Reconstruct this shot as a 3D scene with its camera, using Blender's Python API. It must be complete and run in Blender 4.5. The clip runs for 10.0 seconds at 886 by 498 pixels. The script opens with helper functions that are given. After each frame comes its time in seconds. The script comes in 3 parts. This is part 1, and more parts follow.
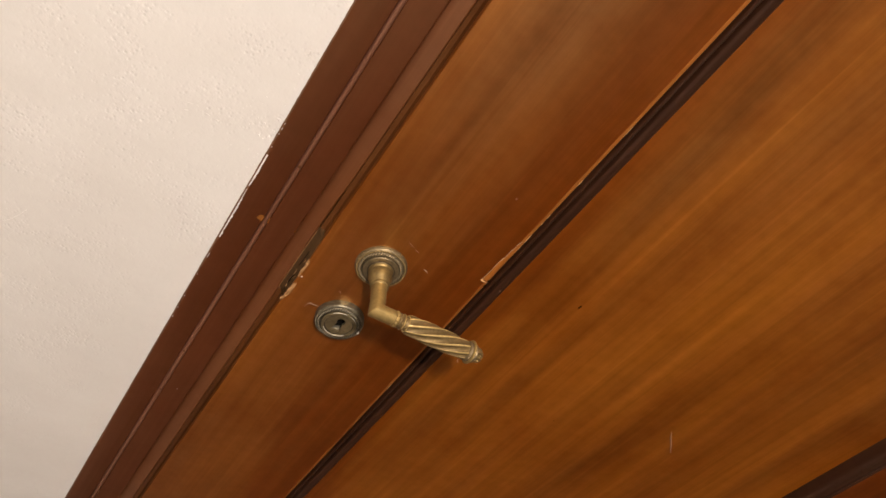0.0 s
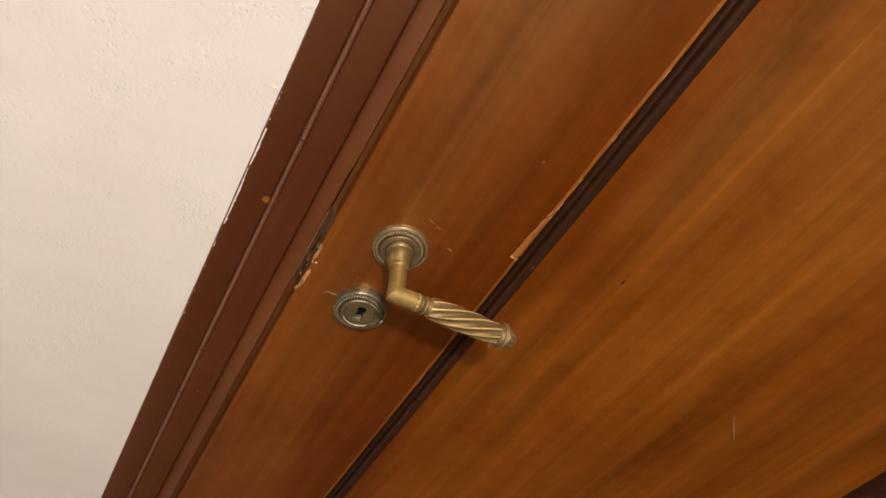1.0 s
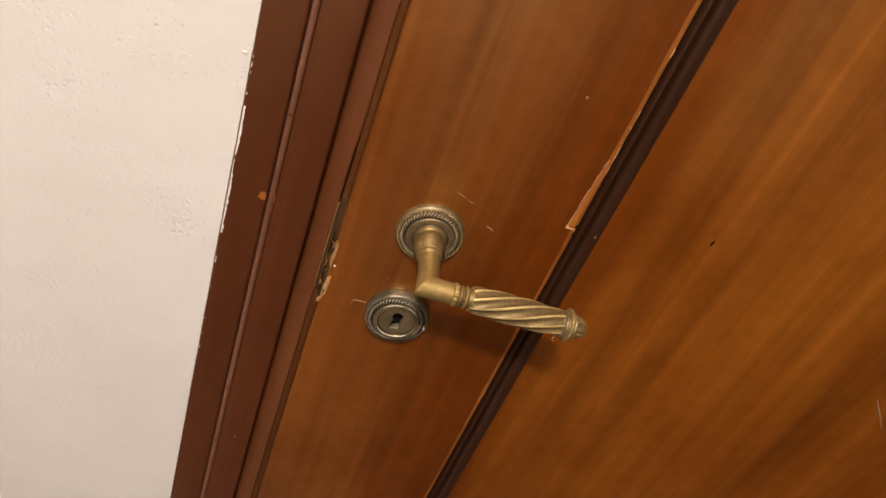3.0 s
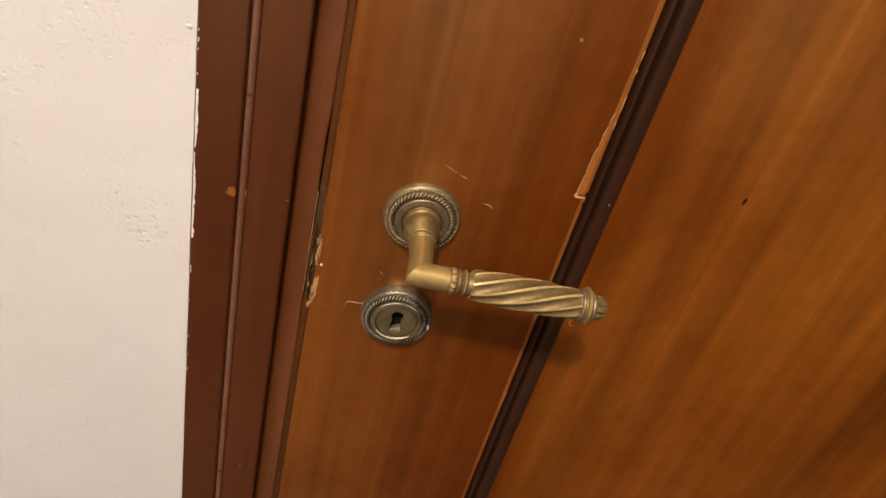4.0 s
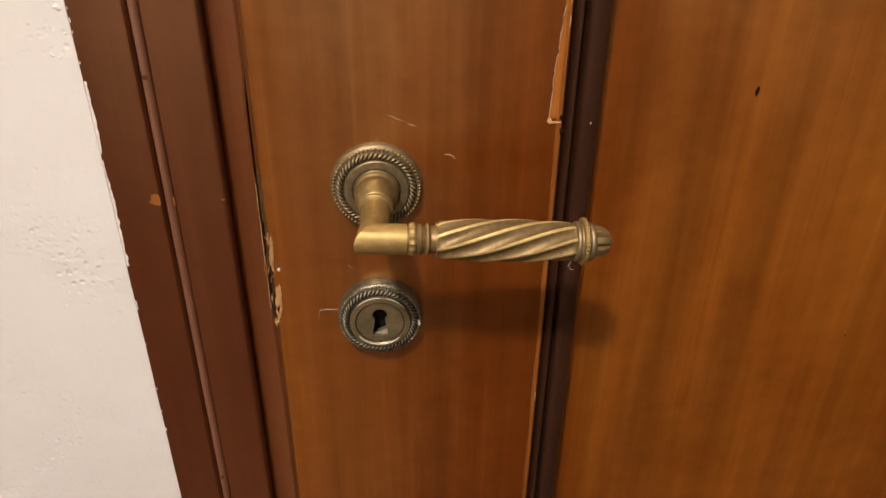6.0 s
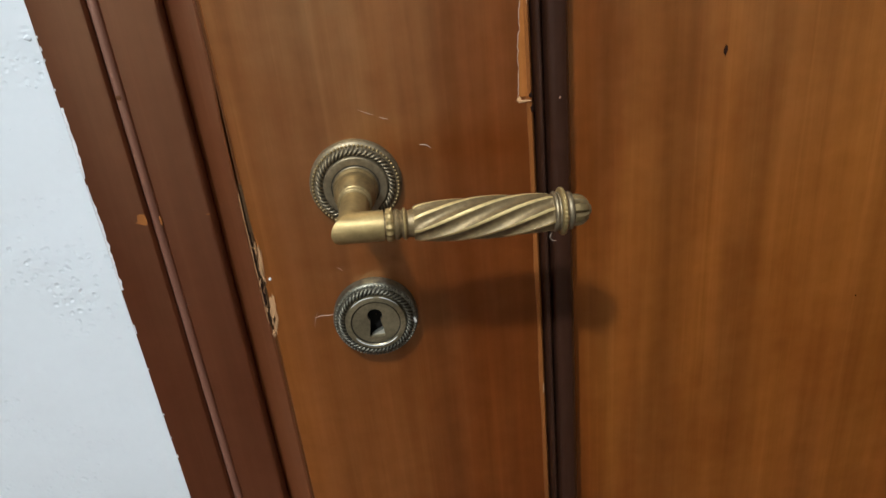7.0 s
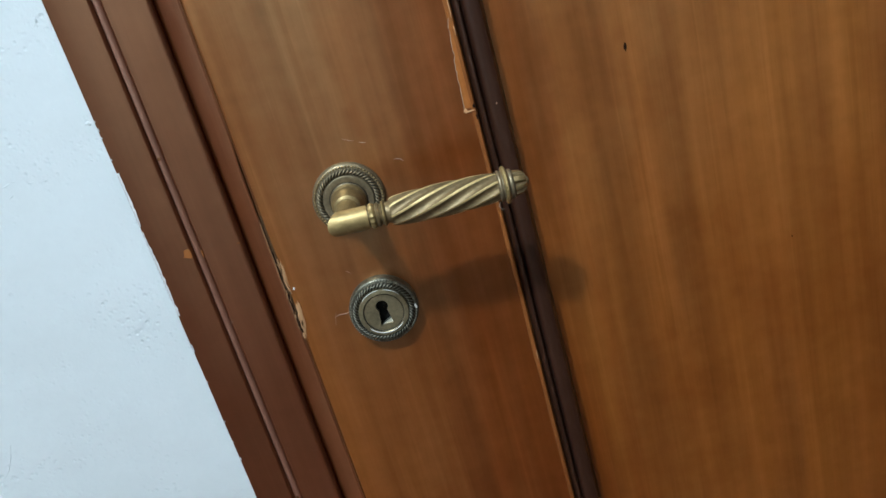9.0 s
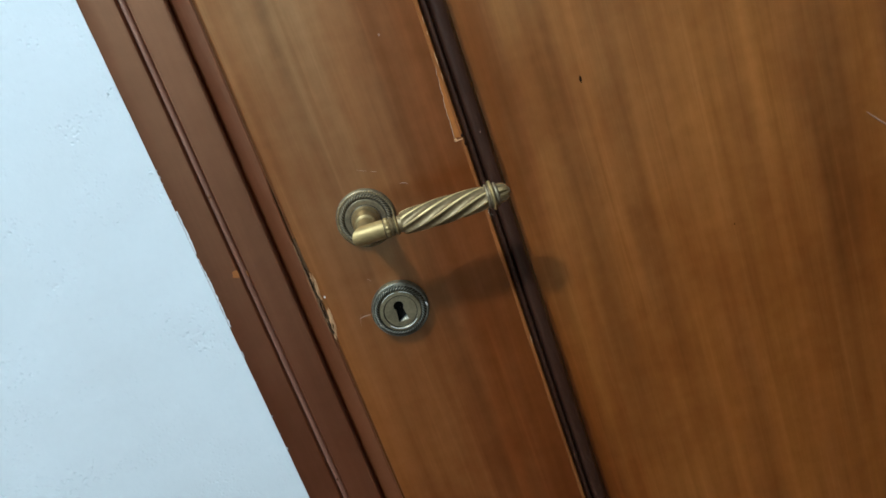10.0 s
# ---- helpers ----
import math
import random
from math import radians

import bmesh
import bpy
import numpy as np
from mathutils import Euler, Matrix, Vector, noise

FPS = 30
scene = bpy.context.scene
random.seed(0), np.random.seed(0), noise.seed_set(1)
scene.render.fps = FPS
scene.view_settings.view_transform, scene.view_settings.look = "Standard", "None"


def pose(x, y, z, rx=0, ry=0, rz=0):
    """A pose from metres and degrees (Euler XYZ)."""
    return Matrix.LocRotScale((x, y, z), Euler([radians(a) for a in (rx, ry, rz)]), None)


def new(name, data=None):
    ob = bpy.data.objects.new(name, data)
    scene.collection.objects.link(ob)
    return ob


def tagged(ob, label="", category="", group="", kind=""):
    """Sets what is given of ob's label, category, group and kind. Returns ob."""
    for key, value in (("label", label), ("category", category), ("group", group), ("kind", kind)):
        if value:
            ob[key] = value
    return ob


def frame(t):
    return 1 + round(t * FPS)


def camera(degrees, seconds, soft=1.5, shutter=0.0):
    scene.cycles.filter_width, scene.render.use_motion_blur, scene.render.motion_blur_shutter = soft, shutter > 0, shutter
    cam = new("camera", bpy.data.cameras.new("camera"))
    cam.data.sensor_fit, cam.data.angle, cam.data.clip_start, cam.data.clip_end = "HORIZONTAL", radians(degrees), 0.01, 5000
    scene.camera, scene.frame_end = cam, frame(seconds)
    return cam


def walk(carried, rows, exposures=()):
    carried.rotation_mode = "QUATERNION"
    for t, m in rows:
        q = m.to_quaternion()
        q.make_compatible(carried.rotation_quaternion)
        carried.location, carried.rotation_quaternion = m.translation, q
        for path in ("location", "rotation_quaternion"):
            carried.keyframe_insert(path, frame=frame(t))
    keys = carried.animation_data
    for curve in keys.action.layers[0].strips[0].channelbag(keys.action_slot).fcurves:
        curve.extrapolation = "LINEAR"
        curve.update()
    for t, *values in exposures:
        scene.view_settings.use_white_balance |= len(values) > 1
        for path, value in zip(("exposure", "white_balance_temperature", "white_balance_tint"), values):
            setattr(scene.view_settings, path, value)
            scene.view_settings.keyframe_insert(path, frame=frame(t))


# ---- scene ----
cam = camera(59.0, 10.0, soft=1.5)
PATH = [
    (0, pose(-0.2203, -0.5344, 1.5026, 48.00, -32.30, -0.09)),
    (0.5, pose(-0.1952, -0.5187, 1.4805, 48.02, -30.15, 0.22)),
    (1, pose(-0.1710, -0.4993, 1.4629, 47.60, -27.70, 0.69)),
    (1.5, pose(-0.1475, -0.4824, 1.4385, 48.11, -25.32, 0.99)),
    (2, pose(-0.1281, -0.4621, 1.4150, 48.56, -22.94, 0.98)),
    (2.5, pose(-0.1120, -0.4489, 1.3973, 49.36, -20.58, 0.88)),
    (4, pose(-0.0560, -0.4005, 1.3294, 52.04, -12.67, -0.89)),
    (4.5, pose(-0.0344, -0.3856, 1.3014, 53.45, -9.79, -1.35)),
    (5, pose(-0.0196, -0.3731, 1.2779, 54.76, -6.92, -2.10)),
    (5.5, pose(-0.0047, -0.3710, 1.2557, 56.67, -3.74, -2.64)),
    (6, pose(0.0122, -0.3763, 1.2354, 58.65, -0.61, -3.27)),
    (7.5, pose(0.0404, -0.4079, 1.1970, 63.79, 8.20, -4.45)),
    (8, pose(0.0480, -0.4334, 1.1893, 65.65, 10.68, -4.49)),
    (8.5, pose(0.0582, -0.4654, 1.1889, 66.74, 12.97, -4.52)),
    (9, pose(0.0654, -0.5102, 1.1836, 68.79, 14.99, -4.14)),
    (9.5, pose(0.0666, -0.5635, 1.1851, 70.74, 16.96, -4.26)),
    (10, pose(0.0558, -0.6267, 1.1962, 71.48, 19.00, -5.77)),
]
# auto white balance of the phone: warm at first, cool from about 6.8 s on
LOOK = [
    (0.0, 0.08, 6500, 13),
    (5.7, 0.12, 6520, 14),
    (6.2, 0.12, 6200, 13),
    (7.2, 0.10, 4600, -3),
    (8.5, 0.10, 4450, -6),
    (10.0, 0.03, 4250, -9),
]
walk(cam, PATH, LOOK)

# ---- light: one hanging lamp in a room closed by unseen walls ----
world = bpy.data.worlds.new("room_air")
world.use_nodes = True
world.node_tree.nodes["Background"].inputs["Color"].default_value = (0.02, 0.018, 0.016, 1)
world.node_tree.nodes["Background"].inputs["Strength"].default_value = 0.2
scene.world = world

lamp_data = bpy.data.lights.new("pendant_bulb", "POINT")
lamp_data.energy = 198
lamp_data.color = (1.0, 0.895, 0.79)
lamp_data.shadow_soft_size = 0.066
lamp = new("pendant_bulb", lamp_data)
lamp.location = (-0.50, -1.36, 2.92)


# ---- materials ----
def shader(name):
    m = bpy.data.materials.new(name)
    m.use_nodes = True
    n, l = m.node_tree.nodes, m.node_tree.links
    return m, n, l, n["Principled BSDF"]


def streaks(n, l, scale, detail=4.0, rough=0.6, stretch=(1, 1, 1), seed=0.0):
    co = n.new("ShaderNodeTexCoord")
    mp = n.new("ShaderNodeMapping")
    mp.inputs["Scale"].default_value = stretch
    mp.inputs["Location"].default_value = (seed, seed * 0.7, seed * 1.3)
    tx = n.new("ShaderNodeTexNoise")
    tx.inputs["Scale"].default_value = scale
    tx.inputs["Detail"].default_value = detail
    tx.inputs["Roughness"].default_value = rough
    l.new(co.outputs["Object"], mp.inputs["Vector"])
    l.new(mp.outputs["Vector"], tx.inputs["Vector"])
    return tx.outputs["Fac"]


def ramp(n, l, fac, stops):
    r = n.new("ShaderNodeValToRGB")
    el = r.color_ramp.elements
    while len(el) < len(stops):
        el.new(0.5)
    for e, (p, c) in zip(el, stops):
        e.position, e.color = p, (*c, 1)
    l.new(fac, r.inputs["Fac"])
    return r.outputs["Color"]


def grey(n, l, fac, lo, hi, p0=0.3, p1=0.7):
    return ramp(n, l, fac, [(p0, (lo,) * 3), (p1, (hi,) * 3)])


def mix(n, l, fac, a, b, mode="MIX"):
    m = n.new("ShaderNodeMix")
    m.data_type, m.blend_type = "RGBA", mode
    if isinstance(fac, float):
        m.inputs[0].default_value = fac
    else:
        l.new(fac, m.inputs[0])
    for sock, v in ((m.inputs[6], a), (m.inputs[7], b)):
        if isinstance(v, tuple):
            sock.default_value = (*v, 1)
        else:
            l.new(v, sock)
    return m.outputs[2]


def relief(n, l, p, facs):
    last = None
    for fac, strength, dist in facs:
        b = n.new("ShaderNodeBump")
        b.inputs["Strength"].default_value = strength
        b.inputs["Distance"].default_value = dist
        l.new(fac, b.inputs["Height"])
        if last:
            l.new(last, b.inputs["Normal"])
        last = b.outputs["Normal"]
    l.new(last, p.inputs["Normal"])


def wood(name, dark, mid, light, rough=(0.48, 0.60), grain=1.0, seed=0.0, coat=0.06, dark_band=None, sheen=(1.0, 0.60, 0.27), gloss=1.9):
    """Stained and lacquered wood whose grain runs upwards. dark_band: where a darker band begins and is full, along
    x; on the panel it paints in shade. sheen: the tint of the fibres' gloss under the lacquer.
    """
    m, n, l, p = shader(name)
    ribbons = streaks(n, l, 1.0, 4.0, 0.6, (15, 15, 1.3), seed)
    bands = streaks(n, l, 1.0, 3.0, 0.5, (75, 75, 2.2), seed + 2)
    fine = streaks(n, l, 1.0, 5.0, 0.7, (240, 240, 9), seed + 3)
    pores = streaks(n, l, 1.0, 2.0, 0.5, (900, 900, 40), seed + 5)
    clouds = streaks(n, l, 1.0, 4.0, 0.6, (9, 9, 7), seed + 8)
    base = ramp(n, l, ribbons, [(0.30, dark), (0.5, mid), (0.72, light)])
    figure = grey(n, l, bands, 1 - 0.26 * grain, 1 + 0.20 * grain, 0.3, 0.72)
    figure = mix(n, l, 1.0, figure, grey(n, l, fine, 1 - 0.08 * grain, 1 + 0.06 * grain, 0.3, 0.72), "MULTIPLY")
    rays = streaks(n, l, 1.0, 3.0, 0.6, (150, 150, 2.0), seed + 31)
    figure = mix(n, l, 1.0, figure, grey(n, l, rays, 1.0, 1 + 0.26 * grain, 0.56, 0.76), "MULTIPLY")
    ripple = streaks(n, l, 1.0, 3.0, 0.6, (60, 60, 75), seed + 37)
    figure = mix(n, l, 1.0, figure, grey(n, l, ripple, 1 - 0.10 * grain, 1 + 0.09 * grain, 0.3, 0.7), "MULTIPLY")
    figure = mix(n, l, 1.0, figure, grey(n, l, pores, 1 - 0.06 * grain, 1.0, 0.30, 0.46), "MULTIPLY")
    cloud_c = ramp(n, l, clouds, [(0.30, (0.66, 0.55, 0.48)), (0.5, (1, 1, 1)), (0.70, (1.16, 1.20, 1.22))])
    figure = mix(n, l, 0.8 * min(1.0, grain), figure, cloud_c, "MULTIPLY")
    if dark_band:
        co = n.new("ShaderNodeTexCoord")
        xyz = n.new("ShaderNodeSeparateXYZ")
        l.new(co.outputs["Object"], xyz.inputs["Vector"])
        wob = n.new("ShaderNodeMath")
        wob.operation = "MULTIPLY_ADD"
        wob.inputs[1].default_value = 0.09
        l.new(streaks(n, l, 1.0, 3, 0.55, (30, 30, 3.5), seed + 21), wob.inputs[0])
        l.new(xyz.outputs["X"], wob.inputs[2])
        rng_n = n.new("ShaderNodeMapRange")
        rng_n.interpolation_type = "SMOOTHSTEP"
        rng_n.inputs["From Min"].default_value = dark_band[0] + 0.045
        rng_n.inputs["From Max"].default_value = dark_band[1] + 0.045
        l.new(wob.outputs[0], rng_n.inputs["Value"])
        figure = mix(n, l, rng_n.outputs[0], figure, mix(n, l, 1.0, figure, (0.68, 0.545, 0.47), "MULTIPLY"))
    l.new(mix(n, l, 1.0, base, figure, "MULTIPLY"), p.inputs["Base Color"])
    # the fibres shine as the figure does
    l.new(mix(n, l, 1.0, (*[0.95 * c for c in sheen],), figure, "MULTIPLY"), p.inputs["Specular Tint"])
    l.new(grey(n, l, streaks(n, l, 1.0, 4, 0.6, (18, 18, 6), seed + 11), rough[0], rough[1]), p.inputs["Roughness"])
    p.inputs["Coat Weight"].default_value = coat
    p.inputs["Coat Roughness"].default_value = 0.32
    p.inputs["IOR"].default_value = gloss
    relief(n, l, p, [(clouds, 0.10, 0.004), (bands, 0.08, 0.001), (fine, 0.06, 0.0004)])
    return m


VENEER = wood("sapele_veneer", (0.106, 0.0232, 0.0007), (0.160, 0.0390, 0.0013), (0.216, 0.0592, 0.0027), (0.30, 0.37), 0.70, 2.0, dark_band=(0.0, 0.080), sheen=(1.0, 0.76, 0.38), gloss=2.7)
# The panel's darker band puts the soft shade beside the moulding into its colour.
PANEL = wood("sapele_panel_veneer", (0.124, 0.0300, 0.0009), (0.197, 0.0516, 0.0015), (0.262, 0.0770, 0.0032), (0.30, 0.37), 0.72, 7.0, dark_band=(0.165, 0.120), sheen=(1.0, 0.77, 0.36), gloss=2.5)
LIPPING = wood("orange_lipping", (0.19, 0.058, 0.009), (0.26, 0.086, 0.014), (0.33, 0.12, 0.022), seed=4.0, grain=0.6, coat=0.2)
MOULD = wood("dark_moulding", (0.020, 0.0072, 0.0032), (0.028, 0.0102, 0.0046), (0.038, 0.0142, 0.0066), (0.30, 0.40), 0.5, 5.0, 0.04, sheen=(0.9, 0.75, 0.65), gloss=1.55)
FRAME = wood("red_mahogany_stain", (0.049, 0.0096, 0.0022), (0.062, 0.0127, 0.0030), (0.077, 0.0172, 0.0042), (0.30, 0.37), 0.34, 6.0, 0.04, sheen=(1.0, 0.60, 0.32), gloss=2.85)
EDGE = wood("red_brown_edge", (0.098, 0.0275, 0.0066), (0.128, 0.0378, 0.0094), (0.160, 0.0500, 0.0130), (0.30, 0.38), 0.45, 9.0, 0.08, sheen=(1.0, 0.76, 0.54), gloss=3.0)
TORN = wood("bared_under_veneer", (0.22, 0.066, 0.008), (0.29, 0.092, 0.012), (0.36, 0.125, 0.018), (0.5, 0.7), 1.2, 17.0, 0.0)
BEADWOOD = wood("rubbed_bead", (0.155, 0.062, 0.035), (0.200, 0.084, 0.049), (0.250, 0.109, 0.064), (0.36, 0.46), 0.5, 3.0, 0.2, sheen=(1.0, 0.75, 0.55), gloss=2.3)
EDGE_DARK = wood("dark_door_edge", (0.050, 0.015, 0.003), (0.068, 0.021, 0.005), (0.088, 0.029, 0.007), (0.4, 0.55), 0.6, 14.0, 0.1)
SPLINTER = wood("splintered_raw_wood", (0.32, 0.16, 0.065), (0.48, 0.27, 0.12), (0.60, 0.38, 0.19), (0.7, 0.9), 1.2, 1.0, 0.0)
CORE = wood("torn_brown_core", (0.016, 0.008, 0.003), (0.042, 0.022, 0.009), (0.13, 0.078, 0.034), (0.7, 0.9), 1.6, 12.0, 0.0)


def plain(name, colour, rough=0.6, metal=0.0, vary=0.15, scale=300.0, bump=0.1, dist=0.0003):
    m, n, l, p = shader(name)
    f = streaks(n, l, scale, 4.0, 0.6)
    f2 = streaks(n, l, scale * 0.13, 3.0, 0.55, seed=4.0)
    lo = tuple(c * (1 - vary) for c in colour)
    hi = tuple(min(1, c * (1 + vary)) for c in colour)
    c1 = ramp(n, l, f, [(0.3, lo), (0.7, hi)])
    l.new(mix(n, l, 0.7, c1, grey(n, l, f2, 1 - vary, 1 + vary), "MULTIPLY"), p.inputs["Base Color"])
    l.new(grey(n, l, f2, rough * 0.82, min(1, rough * 1.18)), p.inputs["Roughness"])
    p.inputs["Metallic"].default_value = metal
    relief(n, l, p, [(f, bump, dist)])
    return m


BRASS = plain("antique_brass", (0.29, 0.205, 0.082), 0.46, 0.75, 0.20, 420, 0.06, 0.0001)
WORN = plain("polished_brass_wear", (0.37, 0.262, 0.098), 0.50, 0.70, 0.16, 260, 0.04, 0.0001)
# Patina brown, partly darkened to stand in for shade in flutes and grooves.
PATINA_SHADE = plain("brown_brass_patina_shade", (0.185, 0.127, 0.052), 0.50, 0.55, 0.24, 420, 0.12, 0.0001)
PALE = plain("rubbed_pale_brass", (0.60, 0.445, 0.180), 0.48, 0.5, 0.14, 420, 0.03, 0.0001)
LEDGE = plain("grey_worn_ward", (0.40, 0.36, 0.27), 0.45, 0.8, 0.15, 500, 0.05, 0.0001)
ROSE = plain("bronzed_rosette", (0.225, 0.172, 0.095), 0.5, 0.72, 0.20, 420, 0.08, 0.0001)
# Near-black metals put the shade of grooves and rope troughs into the colour.
GROOVE = plain("black_groove_shade", (0.045, 0.034, 0.020), 0.6, 0.6, 0.3, 420, 0.1, 0.0001)
HOLLOW_SHADE = plain("dark_brass_hollow", (0.085, 0.064, 0.036), 0.55, 0.6, 0.3, 420, 0.1, 0.0001)
PEWTER = plain("blackened_pewter", (0.190, 0.168, 0.118), 0.46, 0.8, 0.35, 380, 0.1, 0.0001)
NICKEL = plain("dull_nickel", (0.31, 0.25, 0.138), 0.42, 0.8, 0.18, 420, 0.05, 0.0001)
# Bright and nearly matt, for worn metal and for painted glints.
BRIGHT = plain("bright_worn_glint", (0.84, 0.79, 0.70), 0.4, 0.1, 0.15, 500, 0.05, 0.0001)
# Near-black, so the darkness inside the lock is put into the colour.
BLACK = plain("lock_darkness", (0.012, 0.010, 0.008), 0.8, 0.0, 0.3, 300, 0.05)
WHITEBIT = plain("white_paint_smear", (0.74, 0.70, 0.66), 0.6, 0.0, 0.1, 500, 0.3, 0.0004)
FIBRE = plain("pale_fibre", (0.46, 0.335, 0.24), 0.6, 0.0, 0.1, 500, 0.05)
SCUFF = plain("dull_scuff", (0.30, 0.165, 0.095), 0.6, 0.0, 0.1, 500, 0.05)
# Near-black: stands in for shade in the jamb gap, notches and cracks.
PIT_SHADE = plain("dark_pit", (0.016, 0.006, 0.003), 0.9, 0.0, 0.3, 500, 0.05)
PIT_SHADE.node_tree.nodes["Principled BSDF"].inputs["Specular IOR Level"].default_value = 0.1
BLACK.node_tree.nodes["Principled BSDF"].inputs["Specular IOR Level"].default_value = 0.1
# Tones of the unseen room, picked for the bounce and reflections they give.
FLOOR = plain("unseen_dark_floor", (0.050, 0.026, 0.016), 0.6, 0.0, 0.25, 22, 0.05)
CEIL = plain("unseen_ceiling_tone", (0.42, 0.38, 0.33), 0.8, 0.0, 0.04, 40, 0.1)
TAUPE = plain("unseen_wall_taupe", (0.30, 0.25, 0.20), 0.8, 0.0, 0.06, 40, 0.1)
OFFWHITE = plain("unseen_wall_off_white", (0.50, 0.475, 0.43), 0.8, 0.0, 0.05, 40, 0.1)


def plaster():
    m, n, l, p = shader("cream_plaster")
    fine = streaks(n, l, 520, 4, 0.6)
    lumps = streaks(n, l, 150, 3, 0.55, seed=2.0)
    trowel = streaks(n, l, 1.0, 3, 0.55, (9, 9, 14), 5.0)
    vo = n.new("ShaderNodeTexVoronoi")
    vo.inputs["Scale"].default_value = 230
    co = n.new("ShaderNodeTexCoord")
    l.new(co.outputs["Object"], vo.inputs["Vector"])
    gate = grey(n, l, streaks(n, l, 16, 4, 0.65, seed=9.0), 0.08, 1.0, 0.45, 0.70)
    pits = mix(n, l, gate, (1.0, 1.0, 1.0), grey(n, l, vo.outputs["Distance"], 0.0, 1.0, 0.12, 0.40))
    grit = mix(n, l, gate, (0.5, 0.5, 0.5), lumps)
    tone = ramp(n, l, trowel, [(0.3, (0.690, 0.677, 0.654)), (0.7, (0.735, 0.726, 0.707))])
    l.new(mix(n, l, 0.5, tone, grey(n, l, lumps, 0.975, 1.015), "MULTIPLY"), p.inputs["Base Color"])
    p.inputs["Roughness"].default_value = 0.55
    relief(n, l, p, [(trowel, 0.25, 0.006), (grit, 0.8, 0.0016), (pits, 0.65, 0.0008), (fine, 0.25, 0.0004)])
    return m


PLASTER = plaster()


# ---- mesh helpers ----
def finish(name, bm, material, parent=None, label="", crease=35):
    me = bpy.data.meshes.new(name)
    bmesh.ops.recalc_face_normals(bm, faces=bm.faces)
    bm.to_mesh(me)
    bm.free()
    for mat in material if isinstance(material, (list, tuple)) else [material]:
        me.materials.append(mat)
    me.shade_smooth()
    me.set_sharp_from_angle(angle=radians(crease))
    ob = new(name, me)
    if parent:
        ob.parent = parent
    if label:
        tagged(ob, label)
    return ob


def part(name, bm, material, parent, label="", crease=35):
    return finish(name, bm, material, parent, label, crease)


def thing(name, label, category, kind="", group=""):
    return tagged(new(name), label, category, group, kind)


def box(bm, x0, x1, y0, y1, z0, z1):
    v = [bm.verts.new(c) for c in ((x0, y0, z0), (x1, y0, z0), (x1, y1, z0), (x0, y1, z0),
                                   (x0, y0, z1), (x1, y0, z1), (x1, y1, z1), (x0, y1, z1))]
    for f in ((0, 1, 2, 3), (4, 5, 6, 7), (0, 1, 5, 4), (1, 2, 6, 5), (2, 3, 7, 6), (3, 0, 4, 7)):
        bm.faces.new([v[i] for i in f])
    return bm


def loft(bm, rings, closed=True, caps=True, mat=None):
    """Skin a row of vertex rings."""
    vs = [[bm.verts.new(p) for p in ring] for ring in rings]
    k = len(vs[0])
    for i, (a, b) in enumerate(zip(vs, vs[1:])):
        for j in range(k if closed else k - 1):
            f = bm.faces.new((a[j], a[(j + 1) % k], b[(j + 1) % k], b[j]))
            if mat:
                f.material_index = mat(i, j)
    if caps and closed:
        bm.faces.new(vs[0])
        bm.faces.new(vs[-1])
    return vs


def upright(profile, z0, z1, steps=1):
    """A closed profile of (x, y) points drawn up from z0 to z1."""
    bm = bmesh.new()
    loft(bm, [[(x, y, z0 + (z1 - z0) * k / steps) for x, y in profile] for k in range(steps + 1)])
    return bm


def slab(rows, y0, y1):
    """An upright board with uneven edges: rows of (z, left x, right x)."""
    bm = bmesh.new()
    loft(bm, [[(a, y0, z), (b, y0, z), (b, y1, z), (a, y1, z)] for z, a, b in rows])
    return bm


def turned(profile, m, seg=64):
    """A lathe body round local z, from (r, h) points, set by the matrix m."""
    bm = bmesh.new()
    rings = []
    for r, h in profile:
        rings.append([m @ Vector((r * math.cos(2 * math.pi * k / seg), r * math.sin(2 * math.pi * k / seg), h)) for k in range(seg)])
    loft(bm, rings, caps=False)
    return bm


def ragged(rng, cx, cz, w, h, y, thick=0.0004, n=18, jag=0.35, lean=0.0):
    """A thin torn flake lying on an upright face at y."""
    bm = bmesh.new()
    pts = []
    for k in range(n):
        a = 2 * math.pi * k / n
        r = 1 + rng.uniform(-jag, jag)
        px, pz = 0.5 * w * math.cos(a) * r, 0.5 * h * math.sin(a) * r
        pts.append((cx + px + lean * pz, cz + pz))
    loft(bm, [[(x, y + 0.0004, z) for x, z in pts],
              [(x, y - thick * 0.6, z) for x, z in pts],
              [(cx + (x - cx) * 0.75, y - thick, cz + (z - cz) * 0.8) for x, z in pts]])
    return bm


def thread(points, r=0.00022, seg=6):
    bm = bmesh.new()
    rings = []
    for i, p in enumerate(points):
        p = Vector(p)
        a = Vector(points[max(0, i - 1)])
        b = Vector(points[min(len(points) - 1, i + 1)])
        q = (b - a).to_track_quat("Z", "Y")
        rr = r * (0.45 if i in (0, len(points) - 1) else 1)
        rings.append([p + q @ Vector((rr * math.cos(2 * math.pi * k / seg), rr * math.sin(2 * math.pi * k / seg), 0)) for k in range(seg)])
    loft(bm, rings)
    return bm


def wander(z, s=0.0, f=60.0):
    return noise.noise(Vector((z * f, s, 3.1)))


# ---- the room ----
X0, X1, Y0, HIGH = -3.3, 3.7, -2.7, 3.10
FX0, FX1, FTOP = -0.1426, 0.922, 2.16     # outer edges of the door frame
WALL_Y = 0.0062


